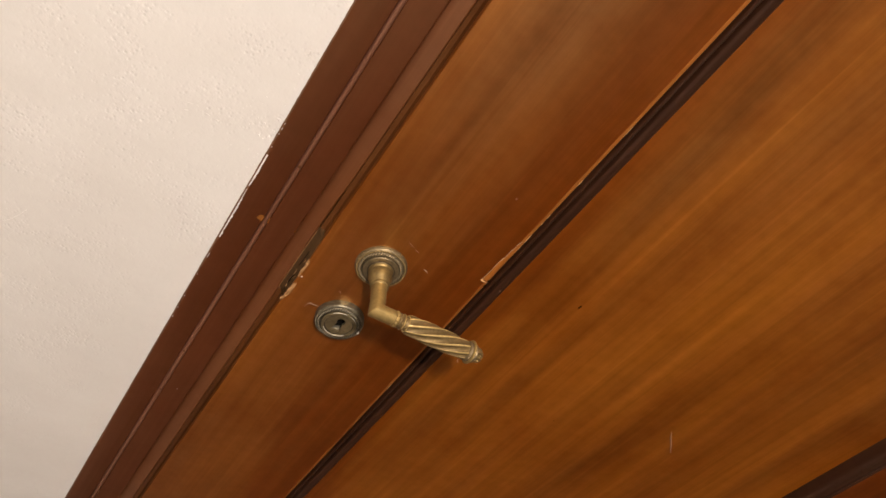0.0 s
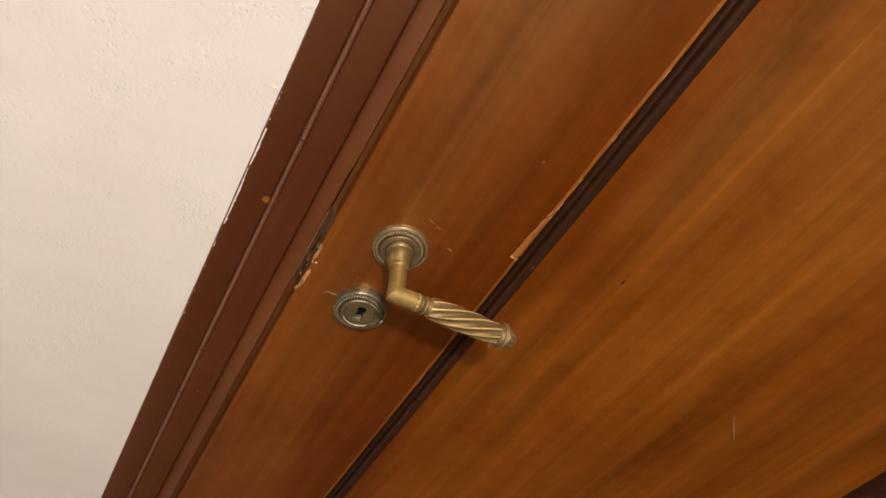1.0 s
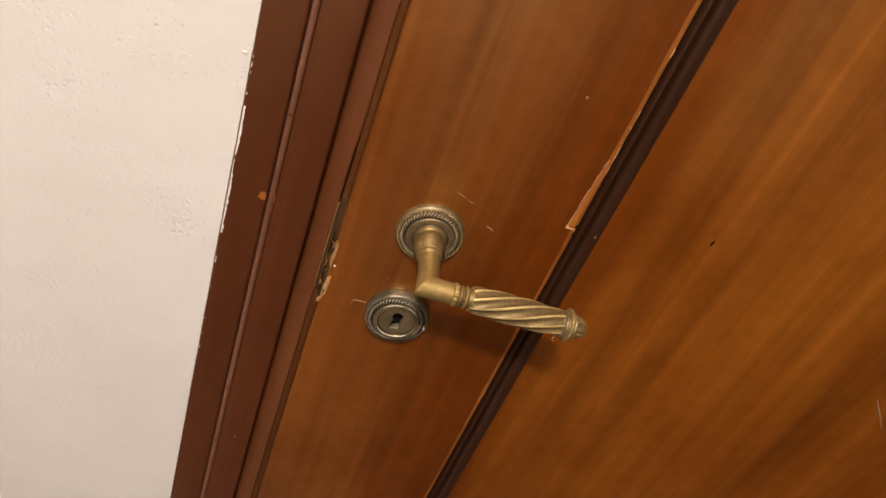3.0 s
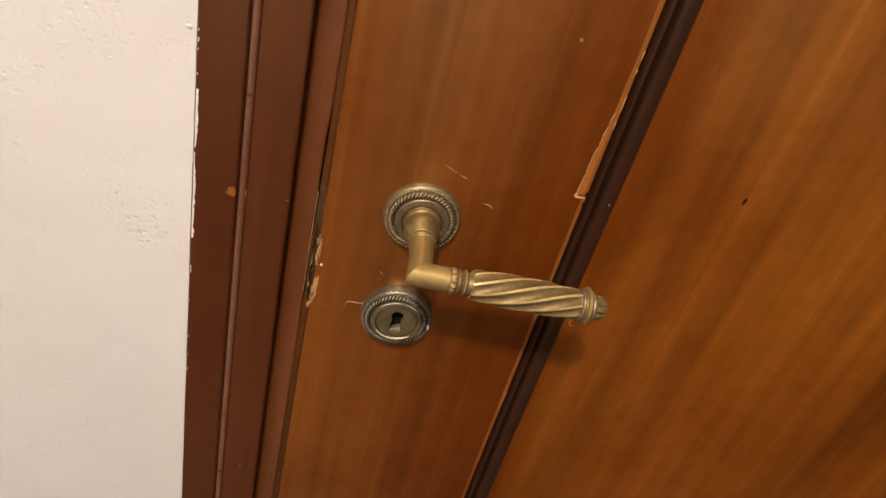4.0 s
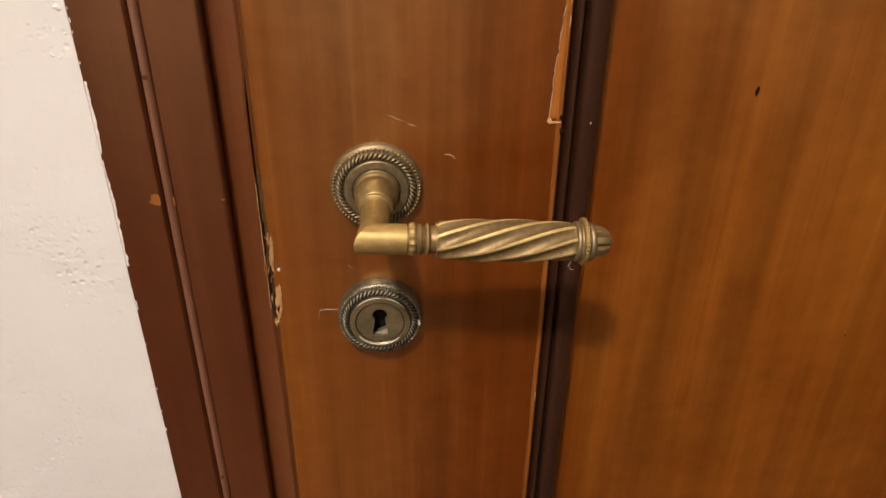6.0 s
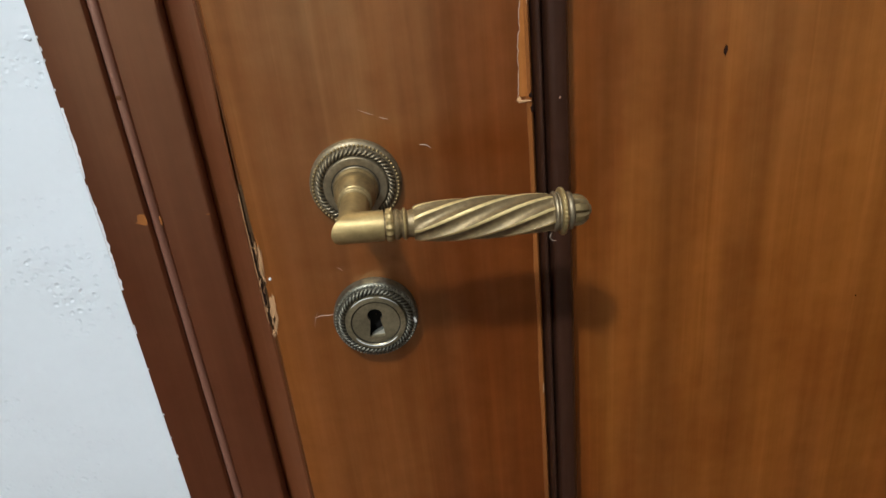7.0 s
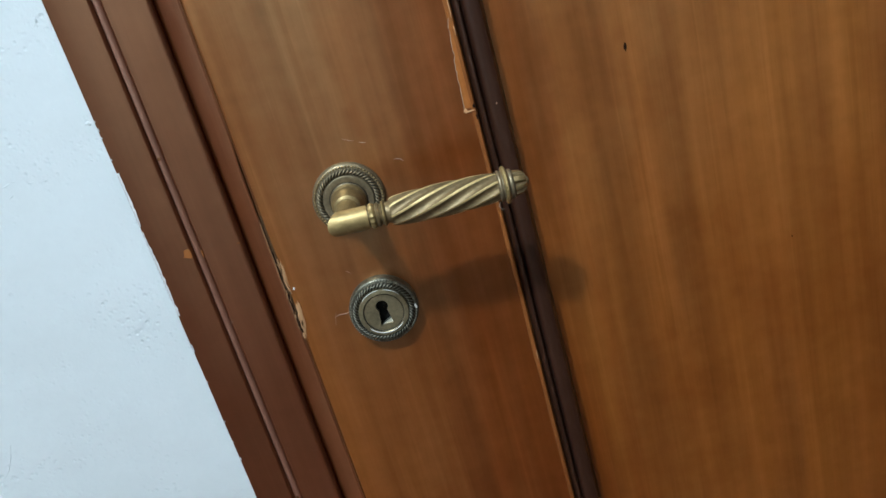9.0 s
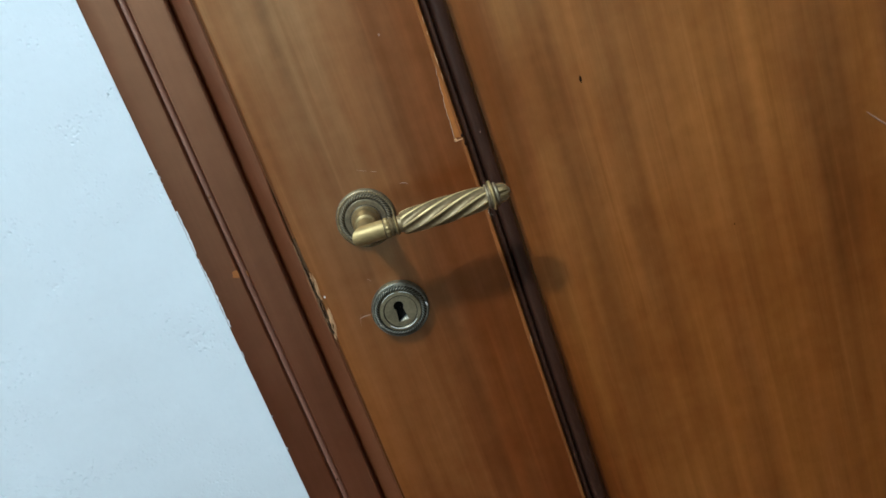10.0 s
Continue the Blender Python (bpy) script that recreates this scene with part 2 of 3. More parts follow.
def north_rows():
    zs = [0.0, 0.3, 0.6] + [0.7 + 0.003 * k for k in range(334)] + [1.8, 2.0, FTOP]
    out = []
    for z in zs:
        e = FX0 + 0.0002 * wander(z, 0.3, 40) + 0.0003 * wander(z, 4.0, 210)
        out.append((z, X0, e))
    return out


wall_n = tagged(new("wall_north"), "cream painted plaster wall with pits and trowel marks", "wall", kind="structure")
part("plaster_left", slab(north_rows(), WALL_Y, 0.12), PLASTER, wall_n)
part("plaster_right", box(bmesh.new(), FX1, X1, WALL_Y, 0.12, 0, FTOP), PLASTER, wall_n)
part("plaster_top", box(bmesh.new(), X0, X1, WALL_Y, 0.12, FTOP, HIGH), PLASTER, wall_n)


def lump(x, z, w, h, high, turn=0.0):
    """A low blob or trowel ridge of plaster."""
    bm = bmesh.new()
    m = Matrix.Translation((x, WALL_Y + 0.0002, z)) @ Matrix.Rotation(radians(turn), 4, "Y") @ Matrix.Diagonal((w / 2, 0.9 * high, h / 2, 1))
    bmesh.ops.create_icosphere(bm, subdivisions=2, radius=1.0, matrix=m)
    for v in bm.verts:
        k = noise.noise(v.co * 900)
        v.co.x += k * w * 0.12
        v.co.z += k * h * 0.25
    part("plaster_lump", bm, PLASTER, wall_n, "", 80)


for row in ((-0.2135, 1.1152, 0.0110, 0.0016, 0.0004, -14), (-0.2075, 1.1166, 0.0040, 0.0014, 0.0004, 10), (-0.1973, 1.1130, 0.0060, 0.0018, 0.0004, 8), (-0.1883, 1.1117, 0.0030, 0.0014, 0.0007, 0),
            (-0.1617, 1.1319, 0.0026, 0.0014, 0.0006, 30), (-0.1549, 1.1300, 0.0024, 0.0014, 0.0006, 20), (-0.1465, 1.1390, 0.0042, 0.0030, 0.0008, 10), (-0.1542, 1.1163, 0.0030, 0.0012, 0.0006, 35),
            (-0.1506, 1.1150, 0.0018, 0.0016, 0.0006, 0), (-0.1455, 1.1270, 0.0016, 0.0016, 0.0006, 0), (-0.1773, 1.0411, 0.0016, 0.0014, 0.0005, 0), (-0.1542, 1.0180, 0.0024, 0.0014, 0.0006, 0),
            (-0.2136, 1.1076, 0.0040, 0.0013, 0.0006, -30), (-0.1510, 1.2069, 0.0022, 0.0034, 0.0007, 0)):
    lump(*row)
spray = random.Random(11)
for k in range(190):
    # flecks thin out away from the frame
    lump(FX0 - 0.0015 - 0.030 * spray.random() ** 2.2, spray.uniform(0.78, 1.34), spray.uniform(0.0008, 0.0026), spray.uniform(0.0005, 0.0012), spray.uniform(0.0002, 0.0005), spray.uniform(-40, 60))
for k in range(110):
    lump(spray.uniform(-0.42, -0.16), spray.uniform(0.78, 1.36), spray.uniform(0.0006, 0.0022), spray.uniform(0.0004, 0.0010), spray.uniform(0.0002, 0.0004), spray.uniform(-40, 60))
part("wall_scratch", thread([(-0.3150, WALL_Y - 0.0001, 0.9060), (-0.3080, WALL_Y - 0.0001, 0.9130), (-0.3020, WALL_Y - 0.0001, 0.9230), (-0.2975, WALL_Y - 0.0001, 0.9330)], 0.0003), PLASTER, wall_n)

# Unseen walls, floor and ceiling, toned and placed to shape bounce and reflections.
for name, dims, mat in (("wall_west", (X0 - 0.1, X0, Y0, 0.12, 0, HIGH), TAUPE),
                        ("wall_east", (X1, X1 + 0.1, Y0, 0.12, 0, HIGH), TAUPE),
                        ("wall_south", (X0 - 0.1, X1 + 0.1, Y0 - 0.1, Y0, 0, HIGH), OFFWHITE)):
    tagged(finish(name, box(bmesh.new(), *dims), mat), "unseen plain room wall, toned to shape the bounce light", "wall", kind="structure")
tagged(finish("floor", box(bmesh.new(), X0 - 0.1, X1 + 0.1, Y0 - 0.1, 0.3, -0.1, 0), FLOOR), "unseen plain floor, kept dark to weaken reflections in the door", "floor", kind="structure")
tagged(finish("ceiling", box(bmesh.new(), X0 - 0.1, X1 + 0.1, Y0 - 0.1, 0.3, HIGH, HIGH + 0.1), CEIL), "unseen plain ceiling, toned down to limit the bounce light", "ceiling", kind="structure")

# ---- the door frame ----
frame_1 = tagged(new("door_frame"), "dark red-brown stained wooden door frame with a bead and chipped paint edge", "door frame", kind="structure")
OUTER = [(-0.1422, 0.03), (-0.1422, 0.0056), (-0.1417, 0.0046), (-0.1408, 0.0042), (-0.1290, 0.0037), (-0.1168, 0.0036), (-0.1160, 0.0039), (-0.1154, 0.0048), (-0.1150, 0.0070), (-0.1148, 0.0102), (-0.1148, 0.03)]
BEAD = [(-0.1147, 0.03), (-0.1147, 0.0096), (-0.1144, 0.0076), (-0.1136, 0.0066), (-0.1122, 0.0064), (-0.1109, 0.0070), (-0.1102, 0.0080), (-0.1098, 0.0091), (-0.1098, 0.03)]
INNER = [(-0.1097, 0.03), (-0.1097, 0.0090), (-0.1090, 0.0083), (-0.1080, 0.0082), (-0.0850, 0.0090), (-0.0838, 0.0091), (-0.0832, 0.0094), (-0.0829, 0.0102), (-0.0828, 0.0124), (-0.0828, 0.030)]
flip = lambda pr: [(FX0 + FX1 - x, y) for x, y in pr][::-1]
for name, pr, mat in (("outer_band", OUTER, FRAME), ("bead", BEAD, BEADWOOD), ("inner_band", INNER, FRAME)):
    part(name, upright(pr, 0, FTOP - 0.06, 24), mat, frame_1)
    part(name, upright(flip(pr), 0, FTOP - 0.06, 2), mat, frame_1)
part("head_band", box(bmesh.new(), FX0, FX1, 0.0046, 0.03, FTOP - 0.06, FTOP), FRAME, frame_1)


def bevel_x(z):
    """Where the gap beside the door meets the rebate strip."""
    return -0.0648 - 0.0005 * max(0.0, 1 - abs(z - 1.002) / 0.09)


bm = bmesh.new()
rings = []
for z in [0.0, 0.4, 0.7] + [0.80 + 0.0025 * k for k in range(141)] + [1.3, 1.7, FTOP - 0.06]:
    r = bevel_x(z) - 0.0004 + 0.00012 * wander(z, 7, 90)
    if 1.046 < z < 1.103:
        r -= 0.0010 * min(1, (1.104 - z) / 0.018)
    elif 0.957 < z <= 1.046:
        r -= 0.0007 + 0.0006 * wander(z, 2, 260)
    rings.append([(-0.0826, 0.05, z), (-0.0826, 0.0218, z), (-0.0816, 0.0208, z), (-0.0800, 0.0201, z), (r - 0.0012, 0.0136, z), (r, 0.0142, z), (r, 0.05, z)])
loft(bm, rings)
part("rebate_strip", bm, EDGE, frame_1, "reddish rebate strip beside the door")
part("rebate_strip", box(bmesh.new(), 0.841 + 0.003, 0.841 + 0.019, 0.0205, 0.05, 0, FTOP - 0.06), EDGE, frame_1)
# A near-black board paints the shade seen through the gaps of the jamb.
part("jamb_gap_shade", box(bmesh.new(), FX0, -0.060, 0.056, 0.075, 0, FTOP - 0.06), PIT_SHADE, frame_1)

rng = random.Random(5)
part("wood_chip", slab([(1.0346, -0.1176, -0.1160), (1.0356, -0.1200, -0.1158), (1.0366, -0.1222, -0.1158), (1.0374, -0.1206, -0.1156), (1.0392, -0.1205, -0.1158), (1.0408, -0.1201, -0.1160), (1.0414, -0.1190, -0.1176)], 0.0035, 0.0054), LIPPING, frame_1, "bare orange wood where the stain chipped off")
part("wood_chip", ragged(rng, -0.1101, 1.0342, 0.0014, 0.0050, 0.0083, 0.0006, 10, 0.35), LIPPING, frame_1)
part("wood_chip", ragged(rng, -0.0842, 1.0345, 0.0020, 0.0010, 0.0091, 0.0003, 10, 0.35), LIPPING, frame_1)
for a, b, y0, y1 in ((-0.1375, -0.1225, 0.0041, 0.0037), (-0.1080, -0.0985, 0.0083, 0.0086), (-0.0960, -0.0850, 0.0087, 0.0091)):
    part("rubbed_line", thread([(a + (b - a) * k / 4, y0 + (y1 - y0) * k / 4, 1.0385 + 0.0003 * wander(k, 2, 0.7)) for k in range(5)], 0.00010), EDGE, frame_1)
part("filled_nail", ragged(rng, -0.1126, 1.1050, 0.0030, 0.0026, 0.0065, 0.0003, 12, 0.15), EDGE_DARK, frame_1, "small dark dent in the bead")
part("filled_nail", ragged(rng, -0.1123, 0.8230, 0.0022, 0.0026, 0.0065, 0.0003, 12, 0.2), EDGE_DARK, frame_1)
part("filled_nail", ragged(rng, -0.1123, 0.7470, 0.0022, 0.0026, 0.0065, 0.0003, 12, 0.2), EDGE_DARK, frame_1)
part("paint_fleck", ragged(rng, -0.0961, 0.7545, 0.0011, 0.0013, 0.0086, 0.0003, 10, 0.3), WHITEBIT, frame_1)
part("rubbed_line", thread([(-0.1104, 0.0080, 0.9795), (-0.1090, 0.0083, 0.9794), (-0.1074, 0.0082, 0.9794)], 0.00018), BEADWOOD, frame_1)
run = []
for k in range(240):
    z = 0.86 + 0.00125 * k
    w = 0.0016 * wander(z, 13, 42) + 0.0010 * wander(z, 15, 260) + (0.0011 if 0.995 < z < 1.105 else 0.0001)
    if w > 0.0004:
        run.append((z, -0.1414, -0.1414 + min(w, 0.0019)))
    elif len(run) > 1:
        part("paint_smear", slab(run, 0.0040, 0.0056), WHITEBIT, frame_1)
        run = []
    else:
        run = []

# ---- the door ----
door = tagged(new("door_1"), "closed brown stained wooden panel door, scratched, with splintered edges", "door", kind="structure")
DX0, DX1, DTOP = -0.0604, 0.841, 2.09
PX0, PX1, PZ0, PZ1 = 0.0985, 0.6930, 0.30, 1.92     # the panel's opening


def edge_x(z):
    """The veneer's left edge, bitten away along the broken stretch."""
    e = DX0 + 0.0001 * wander(z, 9, 40)
    if 0.957 < z < 1.030:
        bite = max(0.0, math.sin((z - 0.957) / 0.073 * math.pi))
        e += bite * (0.0004 + 0.0018 * max(0, wander(z, 5, 120)) + 0.0006 * wander(z, 8, 420))
    return e


ZS = [0.012, 0.4, 0.7] + [0.80 + 0.002 * k for k in range(176)] + [1.3, 1.7, DTOP]
bm = bmesh.new()
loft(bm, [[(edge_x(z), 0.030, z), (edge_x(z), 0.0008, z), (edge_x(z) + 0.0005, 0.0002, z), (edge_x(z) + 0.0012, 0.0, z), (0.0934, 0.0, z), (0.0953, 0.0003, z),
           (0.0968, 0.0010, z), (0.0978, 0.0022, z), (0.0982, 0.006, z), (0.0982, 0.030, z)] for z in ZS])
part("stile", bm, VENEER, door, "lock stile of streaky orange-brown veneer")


def torn(z):
    return 0.957 < z < 1.048


bm = bmesh.new()
rings = []
for z in ZS:
    deep = (0.0006 + 0.0016 * abs(wander(z, 3, 140))) if torn(z) else 0.0
    b = bevel_x(z)
    if torn(z):
        slope = [(0.73 * b + 0.27 * DX0 + deep, 0.0090 + deep), (0.35 * b + 0.65 * DX0 + deep, 0.0040 + deep)]
    else:
        slope = [(0.25 * b + 0.75 * DX0, 0.0118), (DX0 - 0.0002, 0.0095)]
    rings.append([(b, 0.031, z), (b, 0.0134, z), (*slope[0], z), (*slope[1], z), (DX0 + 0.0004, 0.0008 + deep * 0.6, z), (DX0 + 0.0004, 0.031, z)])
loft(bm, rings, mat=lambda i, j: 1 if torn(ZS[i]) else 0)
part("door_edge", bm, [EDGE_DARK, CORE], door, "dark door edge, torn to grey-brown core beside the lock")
shards = random.Random(21)
for k in range(14):
    z = shards.uniform(0.960, 1.030)
    part("splinter", thread([(-0.0640 + 0.0028 * shards.random(), 0.0066 - 0.004 * shards.random(), z - h) for h in (0.0, 0.003, 0.007)], shards.uniform(0.00015, 0.0004)), SPLINTER if k % 2 else CORE, door)
part("splinter", thread([(-0.0662 + 0.0005 * wander(0.957 + 0.002 * k, 6, 200), 0.0128, 0.957 + 0.002 * k) for k in range(44)], 0.0003), SPLINTER, door)
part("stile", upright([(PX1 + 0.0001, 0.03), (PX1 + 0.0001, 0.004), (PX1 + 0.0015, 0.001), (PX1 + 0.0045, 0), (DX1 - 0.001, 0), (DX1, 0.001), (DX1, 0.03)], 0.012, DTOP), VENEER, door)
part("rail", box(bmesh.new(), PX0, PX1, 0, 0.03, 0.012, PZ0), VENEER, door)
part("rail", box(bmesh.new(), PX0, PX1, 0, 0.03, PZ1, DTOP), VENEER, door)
PROFILE = [(0.0001, 0.020), (0.0001, 0.0040), (0.0005, 0.0012), (0.0012, -0.0010), (0.0022, -0.0020), (0.0033, -0.0021), (0.0042, -0.0014), (0.0048, 0.0002), (0.0051, 0.0020), (0.0056, 0.0024),
           (0.0060, 0.0012), (0.0064, -0.0014), (0.0071, -0.0032), (0.0082, -0.0040), (0.0108, -0.0039), (0.0138, -0.0032), (0.0160, -0.0021), (0.0174, -0.0008), (0.0184, 0.0014), (0.0190, 0.0050), (0.0196, 0.0095), (0.0206, 0.0136), (0.0206, 0.024)]
sides = {"left": lambda u, y, k: (PX0 + u, y, (PZ0 + u, PZ1 - u)[k]), "right": lambda u, y, k: (PX1 - 1.6 * u, y, (PZ0 + u, PZ1 - u)[k]),
         "low": lambda u, y, k: ((PX0 + u, PX1 - 1.6 * u)[k], y, PZ0 + u), "top": lambda u, y, k: ((PX0 + u, PX1 - 1.6 * u)[k], y, PZ1 - u)}
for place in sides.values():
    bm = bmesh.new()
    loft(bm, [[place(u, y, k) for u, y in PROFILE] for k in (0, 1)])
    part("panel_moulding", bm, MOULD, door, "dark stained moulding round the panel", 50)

bm = bmesh.new()
rects = [[(PX0 + u, y, PZ0 + u), (PX1 - 1.6 * u, y, PZ0 + u), (PX1 - 1.6 * u, y, PZ1 - u), (PX0 + u, y, PZ1 - u)] for u, y in ((0.0198, 0.029), (0.0198, 0.0138))]
loft(bm, rects)
part("panel", bm, PANEL, door, "large veneered panel with broad vertical grain", 30)

# torn lipping along the stile's inner edge
bm = bmesh.new()
rings = []
left = lambda z: 0.0899 + 0.0008 * wander(z, 1, 130) + 0.0005 * wander(z, 6, 500) + 0.0040 * max(0, (z - 1.0835) / 0.06) ** 1.3
for k in range(32):
    z = 1.0835 + 0.002 * k
    rings.append([(left(z), 0.0002, z), (left(z) + 0.0003, -0.0002, z), (0.0948, -0.0003, z), (0.0952, 0.0004, z), (left(z) + 0.001, 0.0006, z)])
loft(bm, rings)
part("torn_veneer", bm, TORN, door, "reddish wood laid bare where the veneer tore")
part("torn_rim", thread([(left(1.0835 + 0.002 * k), -0.0002, 1.0835 + 0.002 * k) for k in range(30)], 0.00022), FIBRE, door, "pale fibres along the torn veneer")
bm = bmesh.new()
rings = []
for k in range(136):
    z = 0.55 + 0.01 * k
    w = 0.0007 * wander(z, 11, 25) + (0.0006 if z > 1.08 else 0.0)
    rings.append([(0.0940 - w, 0.0006, z), (0.0944 - w, -0.00025, z), (0.0967, 0.0003, z), (0.0977, 0.0017, z), (0.0981, 0.0030, z), (0.0968, 0.0016, z)])
loft(bm, rings)
part("worn_arris", bm, LIPPING, door, "rubbed orange edge of the stile")
# Near-black flakes paint the shade of small holes in the edge.
part("notch", ragged(rng, 0.0968, 1.0838, 0.0020, 0.0030, 0.0004, 0.0008, 12, 0.3), PIT_SHADE, door)
part("notch", ragged(rng, 0.0970, 1.0765, 0.0018, 0.0034, 0.0004, 0.0008, 12, 0.3), PIT_SHADE, door)
part("splinter", ragged(rng, 0.0930, 1.0812, 0.0066, 0.0013, 0.0002, 0.0009, 16, 0.35, -0.3), SPLINTER, door, "pale splinter at the notch")
part("splinter", ragged(rng, 0.0905, 1.0822, 0.0022, 0.0032, 0.0002, 0.0007, 12, 0.3), SPLINTER, door)
for z, h in ((1.178, 0.006), (1.284, 0.012), (1.222, 0.007), (1.147, 0.012), (1.133, 0.006), (0.893, 0.008), (1.168, 0.003)):
    part("edge_chip", thread([(0.0964, 0.0001, z - h / 2), (0.0966, 0.0000, z - h / 6), (0.0965, 0.0000, z + h / 5), (0.0967, 0.0002, z + h / 2)], 0.00038), SPLINTER, door)

# splinters on the lock edge
for x, z, w, h, le in ((-0.0593, 1.006, 0.0026, 0.016, 0.08), (-0.0600, 0.998, 0.0020, 0.010, -0.1), (-0.0585, 0.974, 0.0034, 0.018, 0.06), (-0.0594, 0.964, 0.0030, 0.013, 0.1),
                    (-0.0612, 0.9575, 0.0022, 0.006, 0.1), (-0.0606, 1.014, 0.0012, 0.008, 0.0)):
    part("splinter", ragged(rng, x, z, w, h, 0.0001, 0.0006, 22, 0.45, le), SPLINTER, door, "pale splintered wood on the broken edge")
# Thin dark flakes put the shade of the cracks into colour.
for x, z, w, h in ((-0.0612, 0.984, 0.0012, 0.020), (-0.0616, 1.012, 0.0010, 0.022), (-0.0606, 0.966, 0.0009, 0.014)):
    part("crack", ragged(rng, x - 0.0018, z, w, h, 0.0050, 0.0006, 18, 0.4, 0.03), PIT_SHADE, door)
part("paint_fleck", ragged(rng, -0.0567, 0.9943, 0.0016, 0.0020, 0, 0.0003, 10, 0.3), WHITEBIT, door)
part("paint_fleck", ragged(rng, 0.0606, 1.1790, 0.0018, 0.0022, 0, 0.0003, 10, 0.3), SCUFF, door)
part("paint_fleck", ragged(rng, -0.0732, 0.9168, 0.0010, 0.0012, 0.0205, 0.0003, 10, 0.3), WHITEBIT, frame_1)
part("paint_fleck", ragged(rng, 0.1109, 1.0824, 0.0010, 0.0014, -0.0052, 0.0003, 10, 0.3), SCUFF, door)
part("dark_pit", ragged(rng, 0.2040, 1.0917, 0.0018, 0.0062, 0.0139, 0.00025, 14, 0.25, 0.05), PIT_SHADE, door, "short dark pit in the panel")
part("long_scratch", thread([(0.4330, 0.0139, 0.9815), (0.4420, 0.0136, 0.9710), (0.4525, 0.0136, 0.9600), (0.4630, 0.0139, 0.9480)], 0.0009), SCUFF, door, "pale scratch in the panel")
part("dark_pit", ragged(rng, 0.3, 0.925, 0.001, 0.0016, 0.0139, 0.0002, 10, 0.3), PIT_SHADE, door)


def hair(points, r=0.0002, y=-0.0002):
    part("scratch", thread([(x, y, z) for x, z in points], r), FIBRE, door)


hair([(0.0362, 1.0640), (0.0385, 1.0638), (0.0405, 1.0630), (0.0422, 1.0612)], 0.00028)
hair([(0.0068, 1.0865), (0.0098, 1.0850), (0.0122, 1.0838), (0.0145, 1.0831)], 0.00016)
hair([(0.0172, 1.0814), (0.0192, 1.0806), (0.0216, 1.0798)], 0.00026)
hair([(-0.0360, 0.9650), (-0.0320, 0.9662), (-0.0280, 0.9657), (-0.0245, 0.9660)])
hair([(-0.0372, 0.9585), (-0.0362, 0.9630), (-0.0340, 0.9690)], 0.00013)
hair([(-0.0182, 0.9965), (-0.0168, 0.9958), (-0.0152, 0.9938)], 0.00018)

# ---- the lever handle ----
handle = thing("door_handle", "antique brass lever handle with twisted fluted grip on round rosette", "door handle")
ROSE_AT = Vector((0.0002, 0.0, 1.0468))
OUT = Matrix.Rotation(radians(90), 4, "X")      # local z points out of the door


def rope_ring(at, r0, r1, h0, h, strands, lean, name, mat, parent):
    """A twisted-rope border: slanted rounded strands between two radii."""
    bm = bmesh.new()
    per, across = 9, 8
    m = Matrix.Translation(at) @ OUT
    rings = []
    count = strands * per
    for j in range(across + 1):
        v = j / across
        ring = []
        for i in range(count):
            s = (i / per + lean * v) % 1.0
            ridge = math.sqrt(max(0.0, 1 - (2 * s - 1) ** 2))
            a = 2 * math.pi * i / count
            r = r0 + (r1 - r0) * v
            ring.append(m @ Vector((r * math.cos(a), r * math.sin(a), h0 + h * math.sin(math.pi * v) ** 0.6 * (0.15 + 0.85 * ridge))))
        rings.append(ring)
    # Troughs take the first, darker colour, which stands in for their shade.
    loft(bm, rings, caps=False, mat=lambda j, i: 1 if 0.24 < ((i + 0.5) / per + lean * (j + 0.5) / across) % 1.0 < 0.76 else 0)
    return part(name, bm, mat, parent, "", 80)


def bead_ring(at, r, h0, size, count, name, mat, parent):
    bm = bmesh.new()
    m = Matrix.Translation(at) @ OUT
    for i in range(count):
        a = 2 * math.pi * i / count
        bmesh.ops.create_icosphere(bm, subdivisions=1, radius=size, matrix=m @ Matrix.Translation((r * math.cos(a), r * math.sin(a), h0)))
    return part(name, bm, mat, parent, "", 80)


rose = part("rosette", turned([(0.0247, 0.0), (0.0247, 0.0024), (0.0243, 0.0034), (0.0235, 0.0040), (0.0230, 0.0044), (0.0222, 0.0048), (0.0212, 0.0050), (0.0174, 0.0052),
                               (0.0171, 0.0072), (0.0166, 0.0077), (0.0131, 0.0080), (0.0129, 0.0079), (0.0128, 0.0070), (0.0124, 0.0070), (0.0123, 0.0081), (0.0119, 0.0084), (0.0, 0.0084)],
                              Matrix.Translation(ROSE_AT) @ OUT, 96), ROSE, handle, "round bronzed rosette plate")
# A dark ring laid in the groove paints its shade.
part("groove_shade", turned([(0.0124, 0.0076), (0.0125, 0.00835), (0.0128, 0.00825), (0.0129, 0.0076)], Matrix.Translation(ROSE_AT) @ OUT, 72), GROOVE, rose)
rope_ring(ROSE_AT, 0.0170, 0.0217, 0.0044, 0.0032, 50, 1.6, "rope_border", [HOLLOW_SHADE, ROSE], rose)
bead_ring(ROSE_AT, 0.0228, 0.0051, 0.00088, 68, "bead_border", BRASS, rose)

